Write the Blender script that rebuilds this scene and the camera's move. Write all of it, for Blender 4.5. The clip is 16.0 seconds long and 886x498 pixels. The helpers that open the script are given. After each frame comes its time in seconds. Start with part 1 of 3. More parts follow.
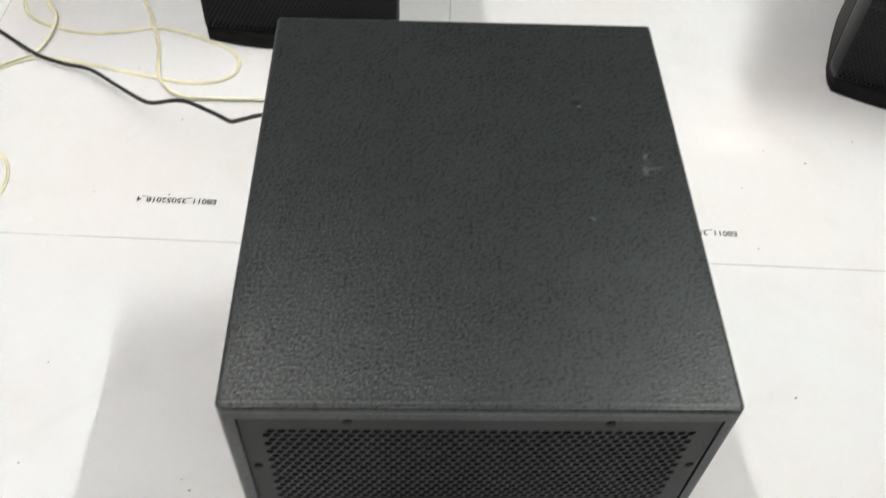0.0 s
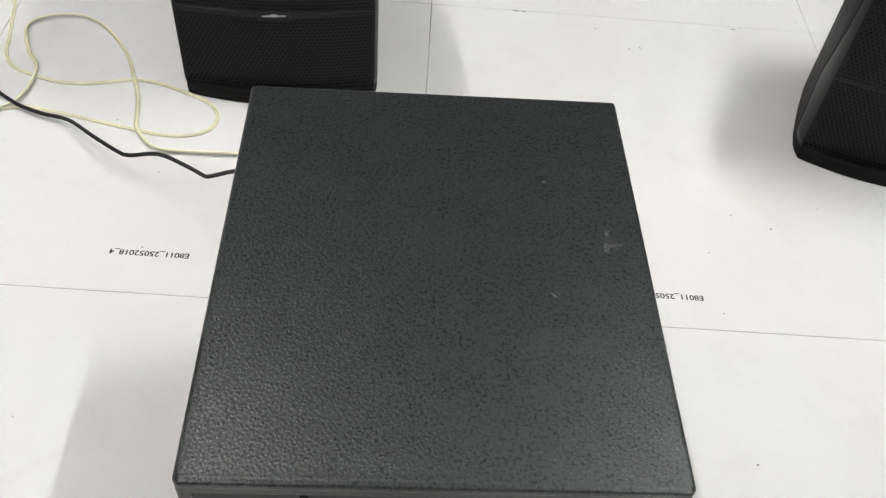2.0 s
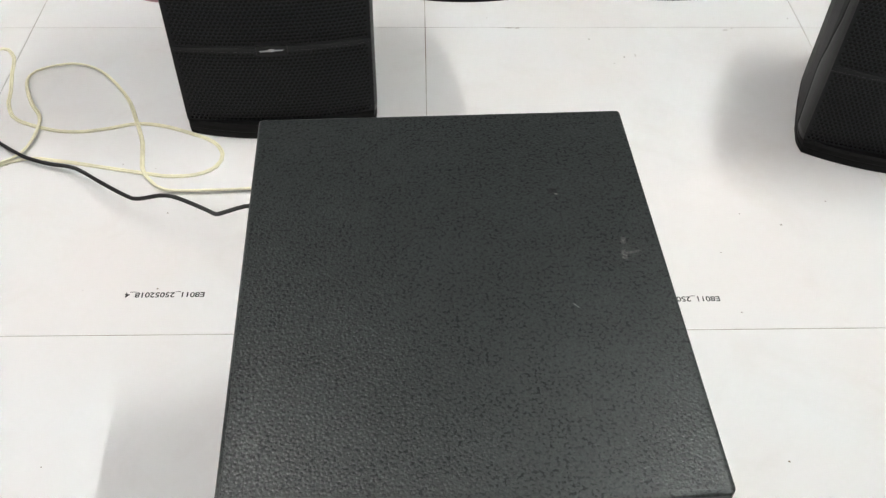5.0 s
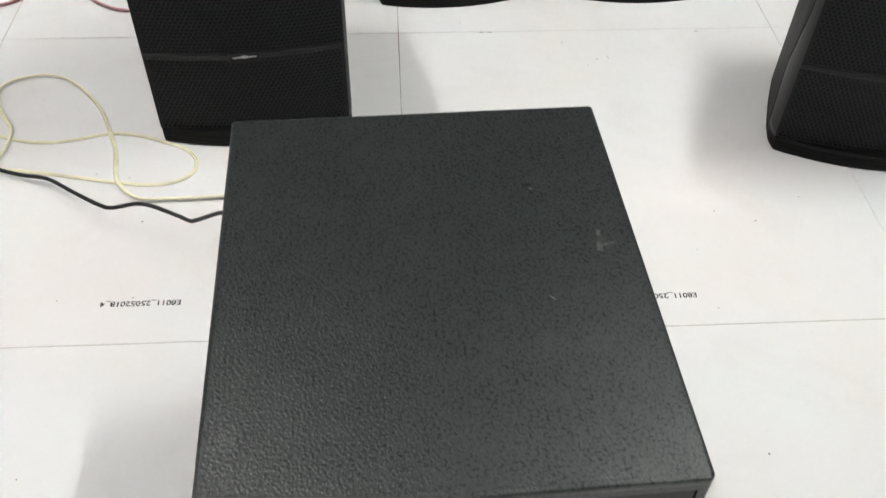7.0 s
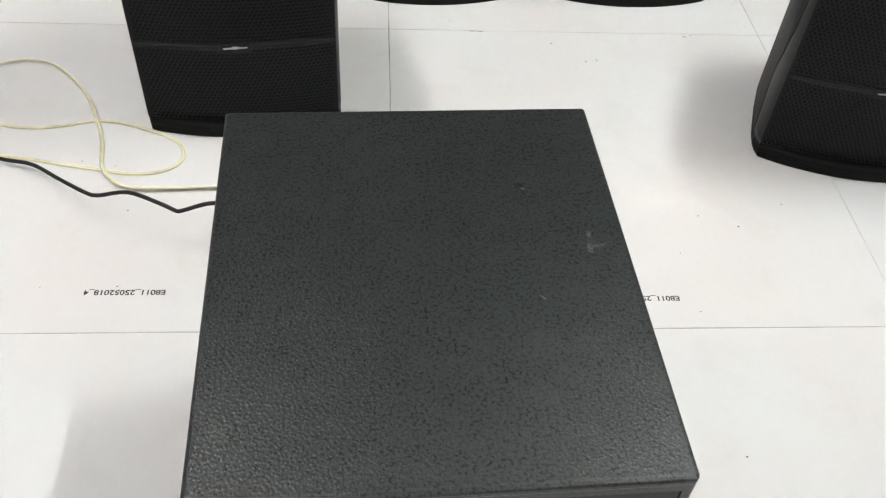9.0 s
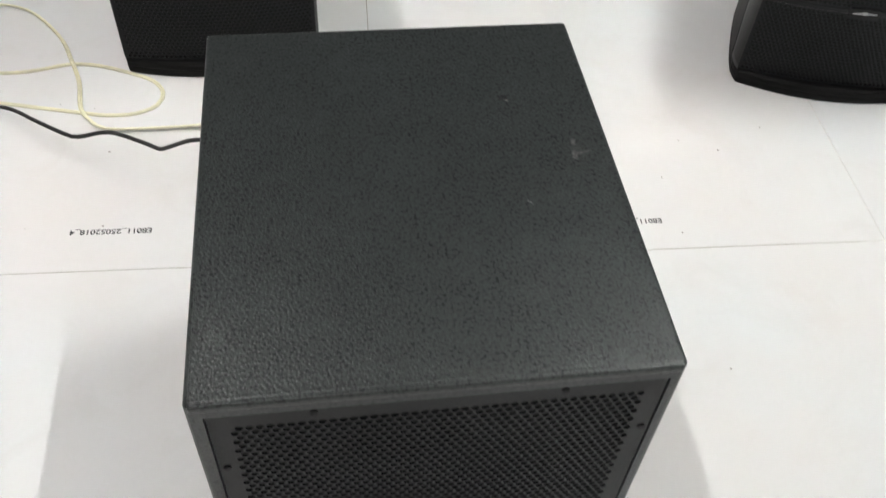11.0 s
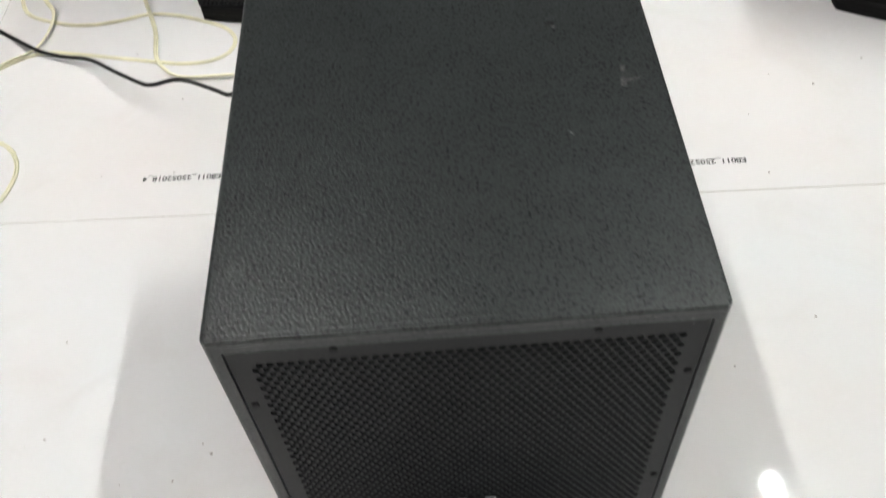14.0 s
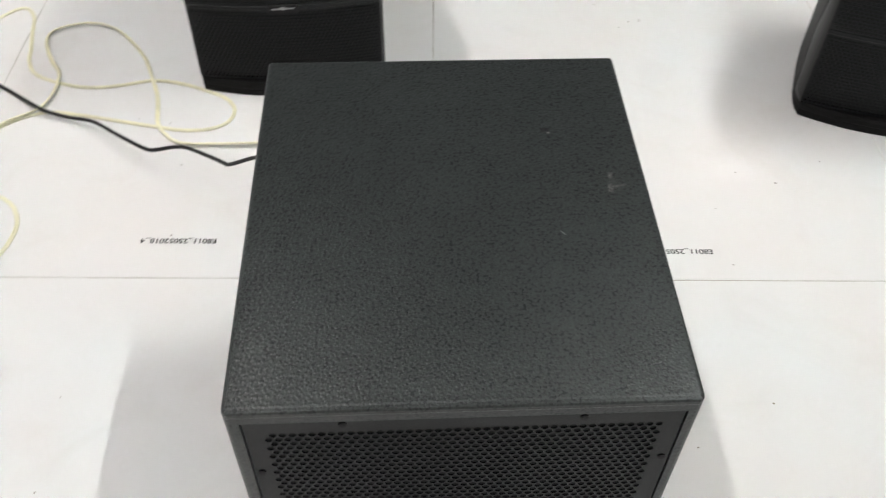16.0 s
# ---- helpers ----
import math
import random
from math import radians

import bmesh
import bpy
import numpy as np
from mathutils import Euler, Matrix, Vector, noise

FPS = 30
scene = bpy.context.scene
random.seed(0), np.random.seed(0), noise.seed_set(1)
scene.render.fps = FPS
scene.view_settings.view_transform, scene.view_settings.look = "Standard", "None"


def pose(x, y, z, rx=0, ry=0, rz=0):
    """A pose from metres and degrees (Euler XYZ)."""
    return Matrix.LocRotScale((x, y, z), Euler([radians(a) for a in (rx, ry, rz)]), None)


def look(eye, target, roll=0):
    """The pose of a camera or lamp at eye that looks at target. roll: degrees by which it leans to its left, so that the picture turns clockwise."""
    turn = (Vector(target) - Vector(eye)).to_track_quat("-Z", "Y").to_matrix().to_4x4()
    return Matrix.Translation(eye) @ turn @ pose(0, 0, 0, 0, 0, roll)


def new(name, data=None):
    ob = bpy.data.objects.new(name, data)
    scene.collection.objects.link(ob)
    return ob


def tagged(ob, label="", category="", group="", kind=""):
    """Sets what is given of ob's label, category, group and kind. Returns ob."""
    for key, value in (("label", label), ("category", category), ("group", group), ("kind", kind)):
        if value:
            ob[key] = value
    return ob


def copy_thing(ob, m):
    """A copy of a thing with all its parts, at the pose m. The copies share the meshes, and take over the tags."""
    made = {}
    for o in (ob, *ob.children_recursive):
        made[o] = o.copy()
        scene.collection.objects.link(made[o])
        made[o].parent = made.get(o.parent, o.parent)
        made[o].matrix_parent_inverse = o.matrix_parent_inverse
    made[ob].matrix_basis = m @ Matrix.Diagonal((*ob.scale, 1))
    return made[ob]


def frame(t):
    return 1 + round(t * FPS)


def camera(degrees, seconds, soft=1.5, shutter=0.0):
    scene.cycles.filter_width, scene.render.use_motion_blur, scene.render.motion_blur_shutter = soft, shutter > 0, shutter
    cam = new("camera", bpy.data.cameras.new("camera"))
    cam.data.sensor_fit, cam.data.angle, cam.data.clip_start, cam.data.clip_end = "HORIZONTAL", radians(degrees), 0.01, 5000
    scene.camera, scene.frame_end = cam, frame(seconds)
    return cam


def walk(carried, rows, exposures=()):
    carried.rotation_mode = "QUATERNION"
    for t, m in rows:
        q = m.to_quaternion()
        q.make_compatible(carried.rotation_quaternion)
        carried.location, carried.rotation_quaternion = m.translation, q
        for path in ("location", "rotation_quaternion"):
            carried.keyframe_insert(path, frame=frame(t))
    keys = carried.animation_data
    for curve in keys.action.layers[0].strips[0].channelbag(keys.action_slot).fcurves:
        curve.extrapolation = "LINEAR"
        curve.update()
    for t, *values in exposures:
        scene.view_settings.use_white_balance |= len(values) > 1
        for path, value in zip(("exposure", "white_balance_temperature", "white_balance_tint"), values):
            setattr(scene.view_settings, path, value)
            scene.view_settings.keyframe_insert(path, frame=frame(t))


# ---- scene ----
cam = camera(52.9, 16.0, soft=1.3, shutter=0.5)
PATH = [
    (0, (-0.058, -0.319, 1.03), (0.02, 0.928, -0.532), 3.6),
    (0.2, (-0.0422, -0.3116, 1.0371), (0.0377, 0.9660, -0.4996), 3.58),
    (0.5, (-0.033, -0.292, 1.051), (0.035, 1.005, -0.47), 3.9),
    (0.7, (-0.0345, -0.2939, 1.0552), (0.0390, 1.0181, -0.4525), 4.25),
    (1, (-0.028, -0.297, 1.059), (0.065, 1.031, -0.434), 4.4),
    (1.2, (-0.0276, -0.2961, 1.0605), (0.0790, 1.0245, -0.4376), 4.84),
    (1.5, (-0.03, -0.299, 1.06), (0.092, 1.013, -0.444), 5.6),
    (1.7, (-0.0380, -0.3052, 1.0623), (0.0886, 1.0053, -0.4432), 6.13),
    (2, (-0.044, -0.304, 1.061), (0.074, 1.009, -0.443), 6.0),
    (2.5, (-0.045, -0.305, 1.064), (0.067, 1.018, -0.432), 6.0),
    (3, (-0.05, -0.306, 1.065), (0.067, 1.029, -0.42), 6.2),
    (5.3, (-0.057, -0.307, 1.062), (0.051, 1.049, -0.404), 1.1),
    (5.5, (-0.054, -0.305, 1.063), (0.054, 1.067, -0.388), 1.1),
    (6, (-0.052, -0.304, 1.067), (0.078, 1.086, -0.365), 1.5),
    (6.5, (-0.055, -0.305, 1.065), (0.085, 1.088, -0.363), 1.2),
    (6.7, (-0.0564, -0.3080, 1.0642), (0.0888, 1.0776, -0.3708), 1.27),
    (7, (-0.054, -0.318, 1.051), (0.101, 1.047, -0.403), 1.5),
    (7.2, (-0.0526, -0.3229, 1.0429), (0.1060, 1.0297, -0.4218), 1.74),
    (7.5, (-0.057, -0.321, 1.045), (0.097, 1.024, -0.428), 2.0),
    (7.7, (-0.0642, -0.3177, 1.0442), (0.0902, 1.0324, -0.4233), 2.31),
    (8, (-0.067, -0.316, 1.046), (0.091, 1.041, -0.415), 2.7),
    (8.2, (-0.065, -0.314, 1.05), (0.103, 1.044, -0.408), 3.1),
    (10.3, (-0.08, -0.345, 1.056), (0.144, 0.996, -0.411), 5.5),
    (10.5, (-0.082, -0.349, 1.049), (0.138, 0.986, -0.425), 5.0),
    (11, (-0.078, -0.361, 1.032), (0.164, 0.921, -0.484), 4.3),
    (11.2, (-0.0767, -0.3745, 1.0264), (0.1672, 0.8828, -0.5098), 4.24),
    (11.5, (-0.069, -0.391, 1.012), (0.15, 0.822, -0.563), 3.4),
    (11.7, (-0.0634, -0.4038, 1.0026), (0.1188, 0.7867, -0.5941), 2.47),
    (12, (-0.035, -0.4, 0.995), (0.066, 0.759, -0.633), 0.2),
    (12.2, (-0.0117, -0.3985, 0.9934), (0.0288, 0.7481, -0.6448), -1.41),
    (12.5, (0.017, -0.399, 0.986), (-0.027, 0.74, -0.657), -4.3),
    (13, (0.042, -0.395, 0.996), (-0.078, 0.758, -0.634), -6.7),
    (13.5, (0.035, -0.381, 0.988), (-0.056, 0.788, -0.632), -6.6),
    (13.7, (0.0225, -0.3774, 0.9918), (-0.0430, 0.8043, -0.6204), -6.13),
    (14, (-0.009, -0.358, 0.994), (-0.024, 0.869, -0.585), -4.8),
    (14.2, (-0.0271, -0.3392, 1.0104), (-0.0117, 0.9245, -0.5397), -3.80),
    (14.5, (-0.041, -0.33, 1.035), (0.026, 0.982, -0.473), -2.5),
    (14.7, (-0.0468, -0.3381, 1.0460), (0.0567, 0.9979, -0.4387), -1.47),
    (15, (-0.053, -0.351, 1.055), (0.085, 1.001, -0.412), -0.9),
    (15.5, (-0.051, -0.374, 1.059), (0.105, 0.977, -0.407), -0.4),
    (15.7, (-0.0514, -0.3805, 1.0616), (0.0939, 0.9624, -0.4133), 0.25),
    (16, (-0.045, -0.381, 1.067), (0.034, 0.941, -0.432), 1.2),
]
EXPOSURE = [(0.0, 0.09), (0.5, 0.08), (1.0, -0.03), (2.0, 0.0), (16.0, 0.0)]
walk(cam, [(t, look(eye, target, roll)) for t, eye, target, roll in PATH], EXPOSURE)

# ---- world and light ----
ROOM = (-4.2, 5.0, -4.4, 6.4)          # x0, x1, y0, y1
CEIL = 3.62
LAMP = 484.0                           # radiance of the lamp diffusers
world = bpy.data.worlds.new("world")
scene.world = world
world.use_nodes = True
world.node_tree.nodes["Background"].inputs[0].default_value = (0.8, 0.85, 0.9, 1)
world.node_tree.nodes["Background"].inputs[1].default_value = 0.05


# ---- materials ----
class Mat:
    """A small builder for node materials."""

    def __init__(self, name, color, rough=0.5, metal=0.0, spec=0.5):
        self.mat = bpy.data.materials.new(name)
        self.mat.use_nodes = True
        self.nt = self.mat.node_tree
        self.bsdf = self.nt.nodes["Principled BSDF"]
        self.bsdf.inputs["Base Color"].default_value = (*color, 1)
        self.bsdf.inputs["Roughness"].default_value = rough
        self.bsdf.inputs["Metallic"].default_value = metal
        self.bsdf.inputs["Specular IOR Level"].default_value = spec
        self.height = None

    def node(self, kind, **values):
        n = self.nt.nodes.new(kind)
        for key, value in values.items():
            n.inputs[key.replace("_", " ")].default_value = value
        return n

    def link(self, a, b):
        self.nt.links.new(a, b)

    def coords(self):
        return self.nt.nodes.new("ShaderNodeTexCoord").outputs["Object"]

    def noise(self, scale, detail=3.0, rough=0.55, vec=None):
        n = self.node("ShaderNodeTexNoise", Scale=scale, Detail=detail, Roughness=rough)
        self.link(vec or self.coords(), n.inputs["Vector"])
        return n.outputs["Fac"]

    def ramp(self, fac, stops):
        r = self.nt.nodes.new("ShaderNodeValToRGB")
        el = r.color_ramp.elements
        while len(el) < len(stops):
            el.new(0.5)
        for e, (p, c) in zip(el, stops):
            e.position = p
            e.color = (*c, 1) if len(c) == 3 else c
        self.link(fac, r.inputs["Fac"])
        return r.outputs["Color"]

    def math(self, op, a, b, clamp=False):
        m = self.nt.nodes.new("ShaderNodeMath")
        m.operation, m.use_clamp = op, clamp
        for k, v in enumerate((a, b)):
            if isinstance(v, (int, float)):
                m.inputs[k].default_value = v
            else:
                self.link(v, m.inputs[k])
        return m.outputs[0]

    def mix(self, fac, a, b):
        m = self.nt.nodes.new("ShaderNodeMix")
        m.data_type = "RGBA"
        if isinstance(fac, (int, float)):
            m.inputs[0].default_value = fac
        else:
            self.link(fac, m.inputs[0])
        for k, v in ((6, a), (7, b)):
            if isinstance(v, tuple):
                m.inputs[k].default_value = (*v, 1)
            else:
                self.link(v, m.inputs[k])
        return m.outputs[2]

    def color(self, socket):
        self.link(socket, self.bsdf.inputs["Base Color"])
        return self

    def rough(self, fac, lo, hi):
        m = self.nt.nodes.new("ShaderNodeMapRange")
        m.inputs[3].default_value, m.inputs[4].default_value = lo, hi
        self.link(fac, m.inputs[0])
        self.link(m.outputs[0], self.bsdf.inputs["Roughness"])
        return self

    def bump(self, fac, strength, distance):
        b = self.nt.nodes.new("ShaderNodeBump")
        b.inputs["Strength"].default_value, b.inputs["Distance"].default_value = strength, distance
        self.link(fac, b.inputs["Height"])
        if self.height is not None:
            self.link(self.height, b.inputs["Normal"])
        self.height = b.outputs["Normal"]
        self.link(self.height, self.bsdf.inputs["Normal"])
        return self

    def spot(self, centre, radius, soft=0.5, vec=None):
        """1 inside a ball of that radius round a point of the object, 0 outside."""
        sub = self.nt.nodes.new("ShaderNodeVectorMath")
        sub.operation = "DISTANCE"
        self.link(vec or self.coords(), sub.inputs[0])
        sub.inputs[1].default_value = centre
        m = self.nt.nodes.new("ShaderNodeMapRange")
        m.inputs[1].default_value, m.inputs[2].default_value = radius, radius * soft
        self.link(sub.outputs["Value"], m.inputs[0])
        return m.outputs[0]

    def stroke(self, a, b, wide):
        """1 along a straight line on a level face, from a to b, 0 beside it."""
        a, b = Vector((*a, 0)), Vector((*b, 0))
        along = (b - a).normalized()
        sub = self.nt.nodes.new("ShaderNodeVectorMath")
        sub.operation = "SUBTRACT"
        self.link(self.coords(), sub.inputs[0])
        sub.inputs[1].default_value = (a + b) / 2
        masks = []
        for way, half in ((along, (b - a).length / 2), (Vector((-along.y, along.x, 0)), wide / 2)):
            dot = self.nt.nodes.new("ShaderNodeVectorMath")
            dot.operation = "DOT_PRODUCT"
            self.link(sub.outputs[0], dot.inputs[0])
            dot.inputs[1].default_value = way
            m = self.nt.nodes.new("ShaderNodeMapRange")
            m.inputs[1].default_value, m.inputs[2].default_value = half * 1.25, half * 0.6
            self.link(self.math("ABSOLUTE", dot.outputs["Value"], 0.0), m.inputs[0])
            masks.append(m.outputs[0])
        return self.math("MULTIPLY", *masks)


# faint wrinkles of protective film left on the tiles: x, y, z, radius
WRINKLES = [(-0.256, 0.023, 0.0, 0.02), (-0.298, 0.028, 0.0, 0.022), (-0.333, 0.03, 0.0, 0.02), (-0.248, 0.046, 0.0, 0.018)]


def tile_material():
    m = Mat("polished_white_tile", (0.8, 0.8, 0.8), 0.1)
    geo = m.nt.nodes.new("ShaderNodeNewGeometry").outputs["Position"]
    # soft ceiling reflections put into the tile colour as tinted clouds and streaks
    cloud = m.noise(2.2, 4, 0.6, geo)
    tone = m.ramp(cloud, [(0.35, (0.81, 0.785, 0.775)), (0.65, (0.80, 0.818, 0.828))])
    streaks = m.noise(6.0, 4, 0.6, geo)
    streaks.node.inputs["Distortion"].default_value = 1.2
    mottle = m.ramp(streaks, [(0.52, (1, 1, 1)), (0.72, (0.965, 0.958, 0.95))])
    mul = m.nt.nodes.new("ShaderNodeMix")
    mul.data_type, mul.blend_type = "RGBA", "MULTIPLY"
    mul.inputs[0].default_value = 1.0
    m.link(tone, mul.inputs[6])
    m.link(mottle, mul.inputs[7])
    m.color(mul.outputs[2])
    m.rough(streaks, 0.035, 0.065)
    m.bump(m.noise(5.0, 2, 0.5, geo), 0.06, 0.004)
    m.bump(m.noise(60.0, 2, 0.5, geo), 0.04, 0.0006)
    where = None
    for spot in WRINKLES:
        one = m.spot(spot[:3], spot[3], 0.3, geo)
        where = one if where is None else m.math("MAXIMUM", where, one)
    crease = m.noise(75.0, 2, 0.5, geo)
    crease.node.inputs["Distortion"].default_value = 1.0
    ridge = m.ramp(crease, [(0.43, (0, 0, 0)), (0.5, (1, 1, 1)), (0.57, (0, 0, 0))])
    m.bump(m.math("MULTIPLY", where, ridge), 1.0, 0.00011)
    return m.mat


def cabinet_material():
    m = Mat("black_textured_paint", (0.02, 0.022, 0.023), 0.3, 0.0, 0.4)
    lump = m.noise(620.0, 1, 0.4)
    vor = m.node("ShaderNodeTexVoronoi", Scale=430.0, Randomness=0.95)
    vor.feature = "SMOOTH_F1"
    vor.inputs["Smoothness"].default_value = 0.3
    m.link(m.coords(), vor.inputs["Vector"])
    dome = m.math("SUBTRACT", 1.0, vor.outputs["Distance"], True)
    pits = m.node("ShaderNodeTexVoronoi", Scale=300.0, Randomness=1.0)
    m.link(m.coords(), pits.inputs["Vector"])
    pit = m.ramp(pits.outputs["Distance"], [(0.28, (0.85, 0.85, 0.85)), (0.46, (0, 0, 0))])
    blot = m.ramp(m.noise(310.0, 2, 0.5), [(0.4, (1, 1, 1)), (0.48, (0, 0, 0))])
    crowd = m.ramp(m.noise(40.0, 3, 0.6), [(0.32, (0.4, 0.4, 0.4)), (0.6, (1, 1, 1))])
    face = m.nt.nodes.new("ShaderNodeSeparateXYZ")
    m.link(m.nt.nodes.new("ShaderNodeTexCoord").outputs["Normal"], face.inputs[0])
    level = m.math("ADD", 0.25, m.math("MULTIPLY", m.math("MAXIMUM", face.outputs["Z"], 0.0), 0.75))      # relief and painted pit shade are weaker on upright faces
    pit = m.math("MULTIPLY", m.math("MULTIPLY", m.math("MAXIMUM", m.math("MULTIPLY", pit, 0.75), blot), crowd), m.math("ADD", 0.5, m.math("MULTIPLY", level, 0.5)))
    beads = m.node("ShaderNodeTexVoronoi", Scale=300.0, Randomness=1.0)
    m.link(m.coords(), beads.inputs["Vector"])
    bead = m.math("SUBTRACT", 0.27, m.math("MULTIPLY", beads.outputs["Distance"], beads.outputs["Distance"]), True)
    wide = m.noise(14.0, 4, 0.6)
    # texture's shade put into the colour: dark gaps and pits, paler tops
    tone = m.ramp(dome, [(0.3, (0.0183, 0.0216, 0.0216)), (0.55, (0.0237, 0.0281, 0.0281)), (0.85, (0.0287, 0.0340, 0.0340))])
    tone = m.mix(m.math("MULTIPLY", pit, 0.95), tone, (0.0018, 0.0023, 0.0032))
    dust = m.ramp(wide, [(0.45, (0.0, 0.0, 0.0)), (0.8, (0.25, 0.25, 0.25))])
    tone = m.mix(dust, tone, (0.034, 0.041, 0.042))
    flecks = m.ramp(m.noise(420.0, 3, 0.65), [(0.36, (0.15, 0.15, 0.15)), (0.6, (1, 1, 1))])
    for a, b, wide_by, much in (((0.1605, 0.265), (0.1585, 0.257), 0.0048, 0.38), ((0.158, 0.248), (0.1565, 0.237), 0.0055, 0.42), ((0.155, 0.2435), (0.1745, 0.2475), 0.003, 0.24), ((0.16, 0.262), (0.157, 0.24), 0.003, 0.04), ((0.158, 0.256), (0.169, 0.241), 0.01, 0.06)):
        tone = m.mix(m.math("MULTIPLY", m.math("MULTIPLY", m.stroke(a, b, wide_by), flecks), much), tone, (0.3, 0.285, 0.27))
    tone = m.mix(m.math("MULTIPLY", m.math("MULTIPLY", m.spot((-0.1755, 0.062, 0.4485), 0.013, 0.1), flecks), 0.11), tone, (0.3, 0.3, 0.3))
    tone = m.mix(m.math("MULTIPLY", m.stroke((0.0998, 0.1868), (0.1042, 0.1818), 0.0009), 0.45), tone, (0.4, 0.4, 0.39))
    # dent: shade of its hollow put into the colour, with a paler lip
    tone = m.mix(m.spot((0.1018, 0.3305, 0.4485), 0.0055, 0.55), tone, (0.0008, 0.0008, 0.0008))
    tone = m.mix(m.stroke((0.1035, 0.3275), (0.1065, 0.3262), 0.0018), tone, (0.2, 0.185, 0.17))
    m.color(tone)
    m.rough(wide, 0.27, 0.33)
    m.link(m.math("ADD", m.math("MULTIPLY", bead, 0.7), m.math("SUBTRACT", 0.38, m.math("MULTIPLY", pit, 0.14))), m.bsdf.inputs["Specular IOR Level"])      # more sheen on bead tops, less in pits, deepening the relief's painted shade
    m.bump(dome, 1.0, 0.0001)
    m.bump(m.math("MULTIPLY", bead, level), 1.0, 0.00085)
    m.bump(m.math("SUBTRACT", 1.0, pit), 0.7, 0.00008)
    m.bump(m.math("MULTIPLY", lump, level), 0.4, 0.0002)
    m.bump(m.math("SUBTRACT", 1.0, m.spot((0.103, 0.33, 0.4485), 0.004, 0.2)), 0.5, 0.001)
    return m.mat


def plain(name, color, rough, metal=0.0, grain=0.0, scale=400.0, spec=0.5, vary=0.15):
    m = Mat(name, color, rough, metal, spec)
    n = m.noise(18.0, 4, 0.6)
    lo = tuple(c * (1 - vary) for c in color)
    hi = tuple(min(1.0, c * (1 + vary)) for c in color)
    m.color(m.ramp(n, [(0.3, lo), (0.7, hi)]))
    m.rough(n, max(0.02, rough - 0.06), rough + 0.06)
    if grain:
        m.bump(m.noise(scale, 2, 0.5), grain, 0.0006)
    return m.mat


def lamp_material(name, strength, tint=(1.0, 0.975, 0.94)):
    m = Mat(name, (0.9, 0.9, 0.9), 0.5)
    m.bsdf.inputs["Emission Color"].default_value = (*tint, 1)
    m.bsdf.inputs["Emission Strength"].default_value = strength
    return m.mat


def joint_material():
    m = Mat("tile_joint", (0.4, 0.38, 0.35), 0.8)
    geo = m.nt.nodes.new("ShaderNodeNewGeometry").outputs["Position"]
    m.color(m.ramp(m.noise(11.0, 5, 0.7, geo), [(0.42, (0.5, 0.48, 0.45)), (0.6, (0.32, 0.28, 0.23)), (0.8, (0.2, 0.15, 0.1))]))
    stain = m.math("MAXIMUM", m.spot((0.021, 1.25, 0), 0.1, 0.4), m.spot((0.2, 1.29, 0), 0.03, 0.4))
    old = m.bsdf.inputs["Base Color"].links[0].from_socket
    m.color(m.mix(m.math("MULTIPLY", m.stroke((0.755, -0.5), (0.822, 1.25), 0.08), 0.95), m.mix(stain, old, (0.12, 0.075, 0.04)), (0.8, 0.78, 0.75)))      # one joint is cleaner
    return m.mat


TILE = tile_material()
JOINT = joint_material()
CABINET = cabinet_material()
GRILLE = plain("powder_coated_grille", (0.0056, 0.0068, 0.0077), 0.4, 0.0, 0.25, 900, 0.22)
SPEAKER_GRILLE = plain("black_speaker_grille", (0.0094, 0.0102, 0.0114), 0.47, 0.0, 0.2, 900, 0.27)
PLASTIC = plain("black_moulded_plastic", (0.008, 0.008, 0.0085), 0.42, 0.0, 0.2, 700, 0.25)
SHELL = plain("dark_moulded_plastic", (0.009, 0.0088, 0.009), 0.5, 0.0, 0.2, 700, 0.1)
FOAM = plain("black_foam", (0.003, 0.003, 0.0034), 0.95, 0.0, 0.6, 300)
SCREW = plain("blackened_steel", (0.004, 0.004, 0.0045), 0.5, 0.0, spec=0.2)
BADGE = plain("badge_black", (0.006, 0.006, 0.0065), 0.5, spec=0.3)
WHITE_INK = plain("badge_white", (0.88, 0.88, 0.87), 0.4)
SILVER = plain("badge_silver", (0.42, 0.42, 0.43), 0.45, 0.3)
INK = plain("printed_ink", (0.012, 0.012, 0.013), 0.4)
CREAM_WIRE = plain("cream_pvc", (0.8, 0.775, 0.58), 0.42, 0.0, 0.0)
BLACK_WIRE = plain("black_rubber", (0.007, 0.007, 0.007), 0.55)
PINK_WIRE = plain("pink_pvc", (0.46, 0.25, 0.27), 0.42)
WALL = plain("grey_wall_paint", (0.36, 0.36, 0.36), 0.8, 0.0, 0.2, 120, vary=0.03)
CEILING = plain("grey_ceiling_paint", (0.5, 0.5, 0.5), 0.85, 0.0, 0.2, 120, vary=0.03)
LAMP_FRAME = plain("white_steel", (0.75, 0.75, 0.75), 0.4)
DIFFUSER = lamp_material("lamp_diffuser", LAMP)
BRIGHT_DIFFUSER = lamp_material("bright_lamp_diffuser", LAMP * 1.36, (0.985, 1.0, 0.96))
SIDE_DIFFUSER = lamp_material("side_lamp_diffuser", LAMP * 0.62, (1.0, 0.88, 0.865))
FILL_DIFFUSER = lamp_material("fill_lamp_diffuser", LAMP * 0.38)
DIM_DIFFUSER = lamp_material("dim_lamp_diffuser", LAMP * 0.0065)
DUST = plain("dark_dust", (0.26, 0.22, 0.19), 0.9)


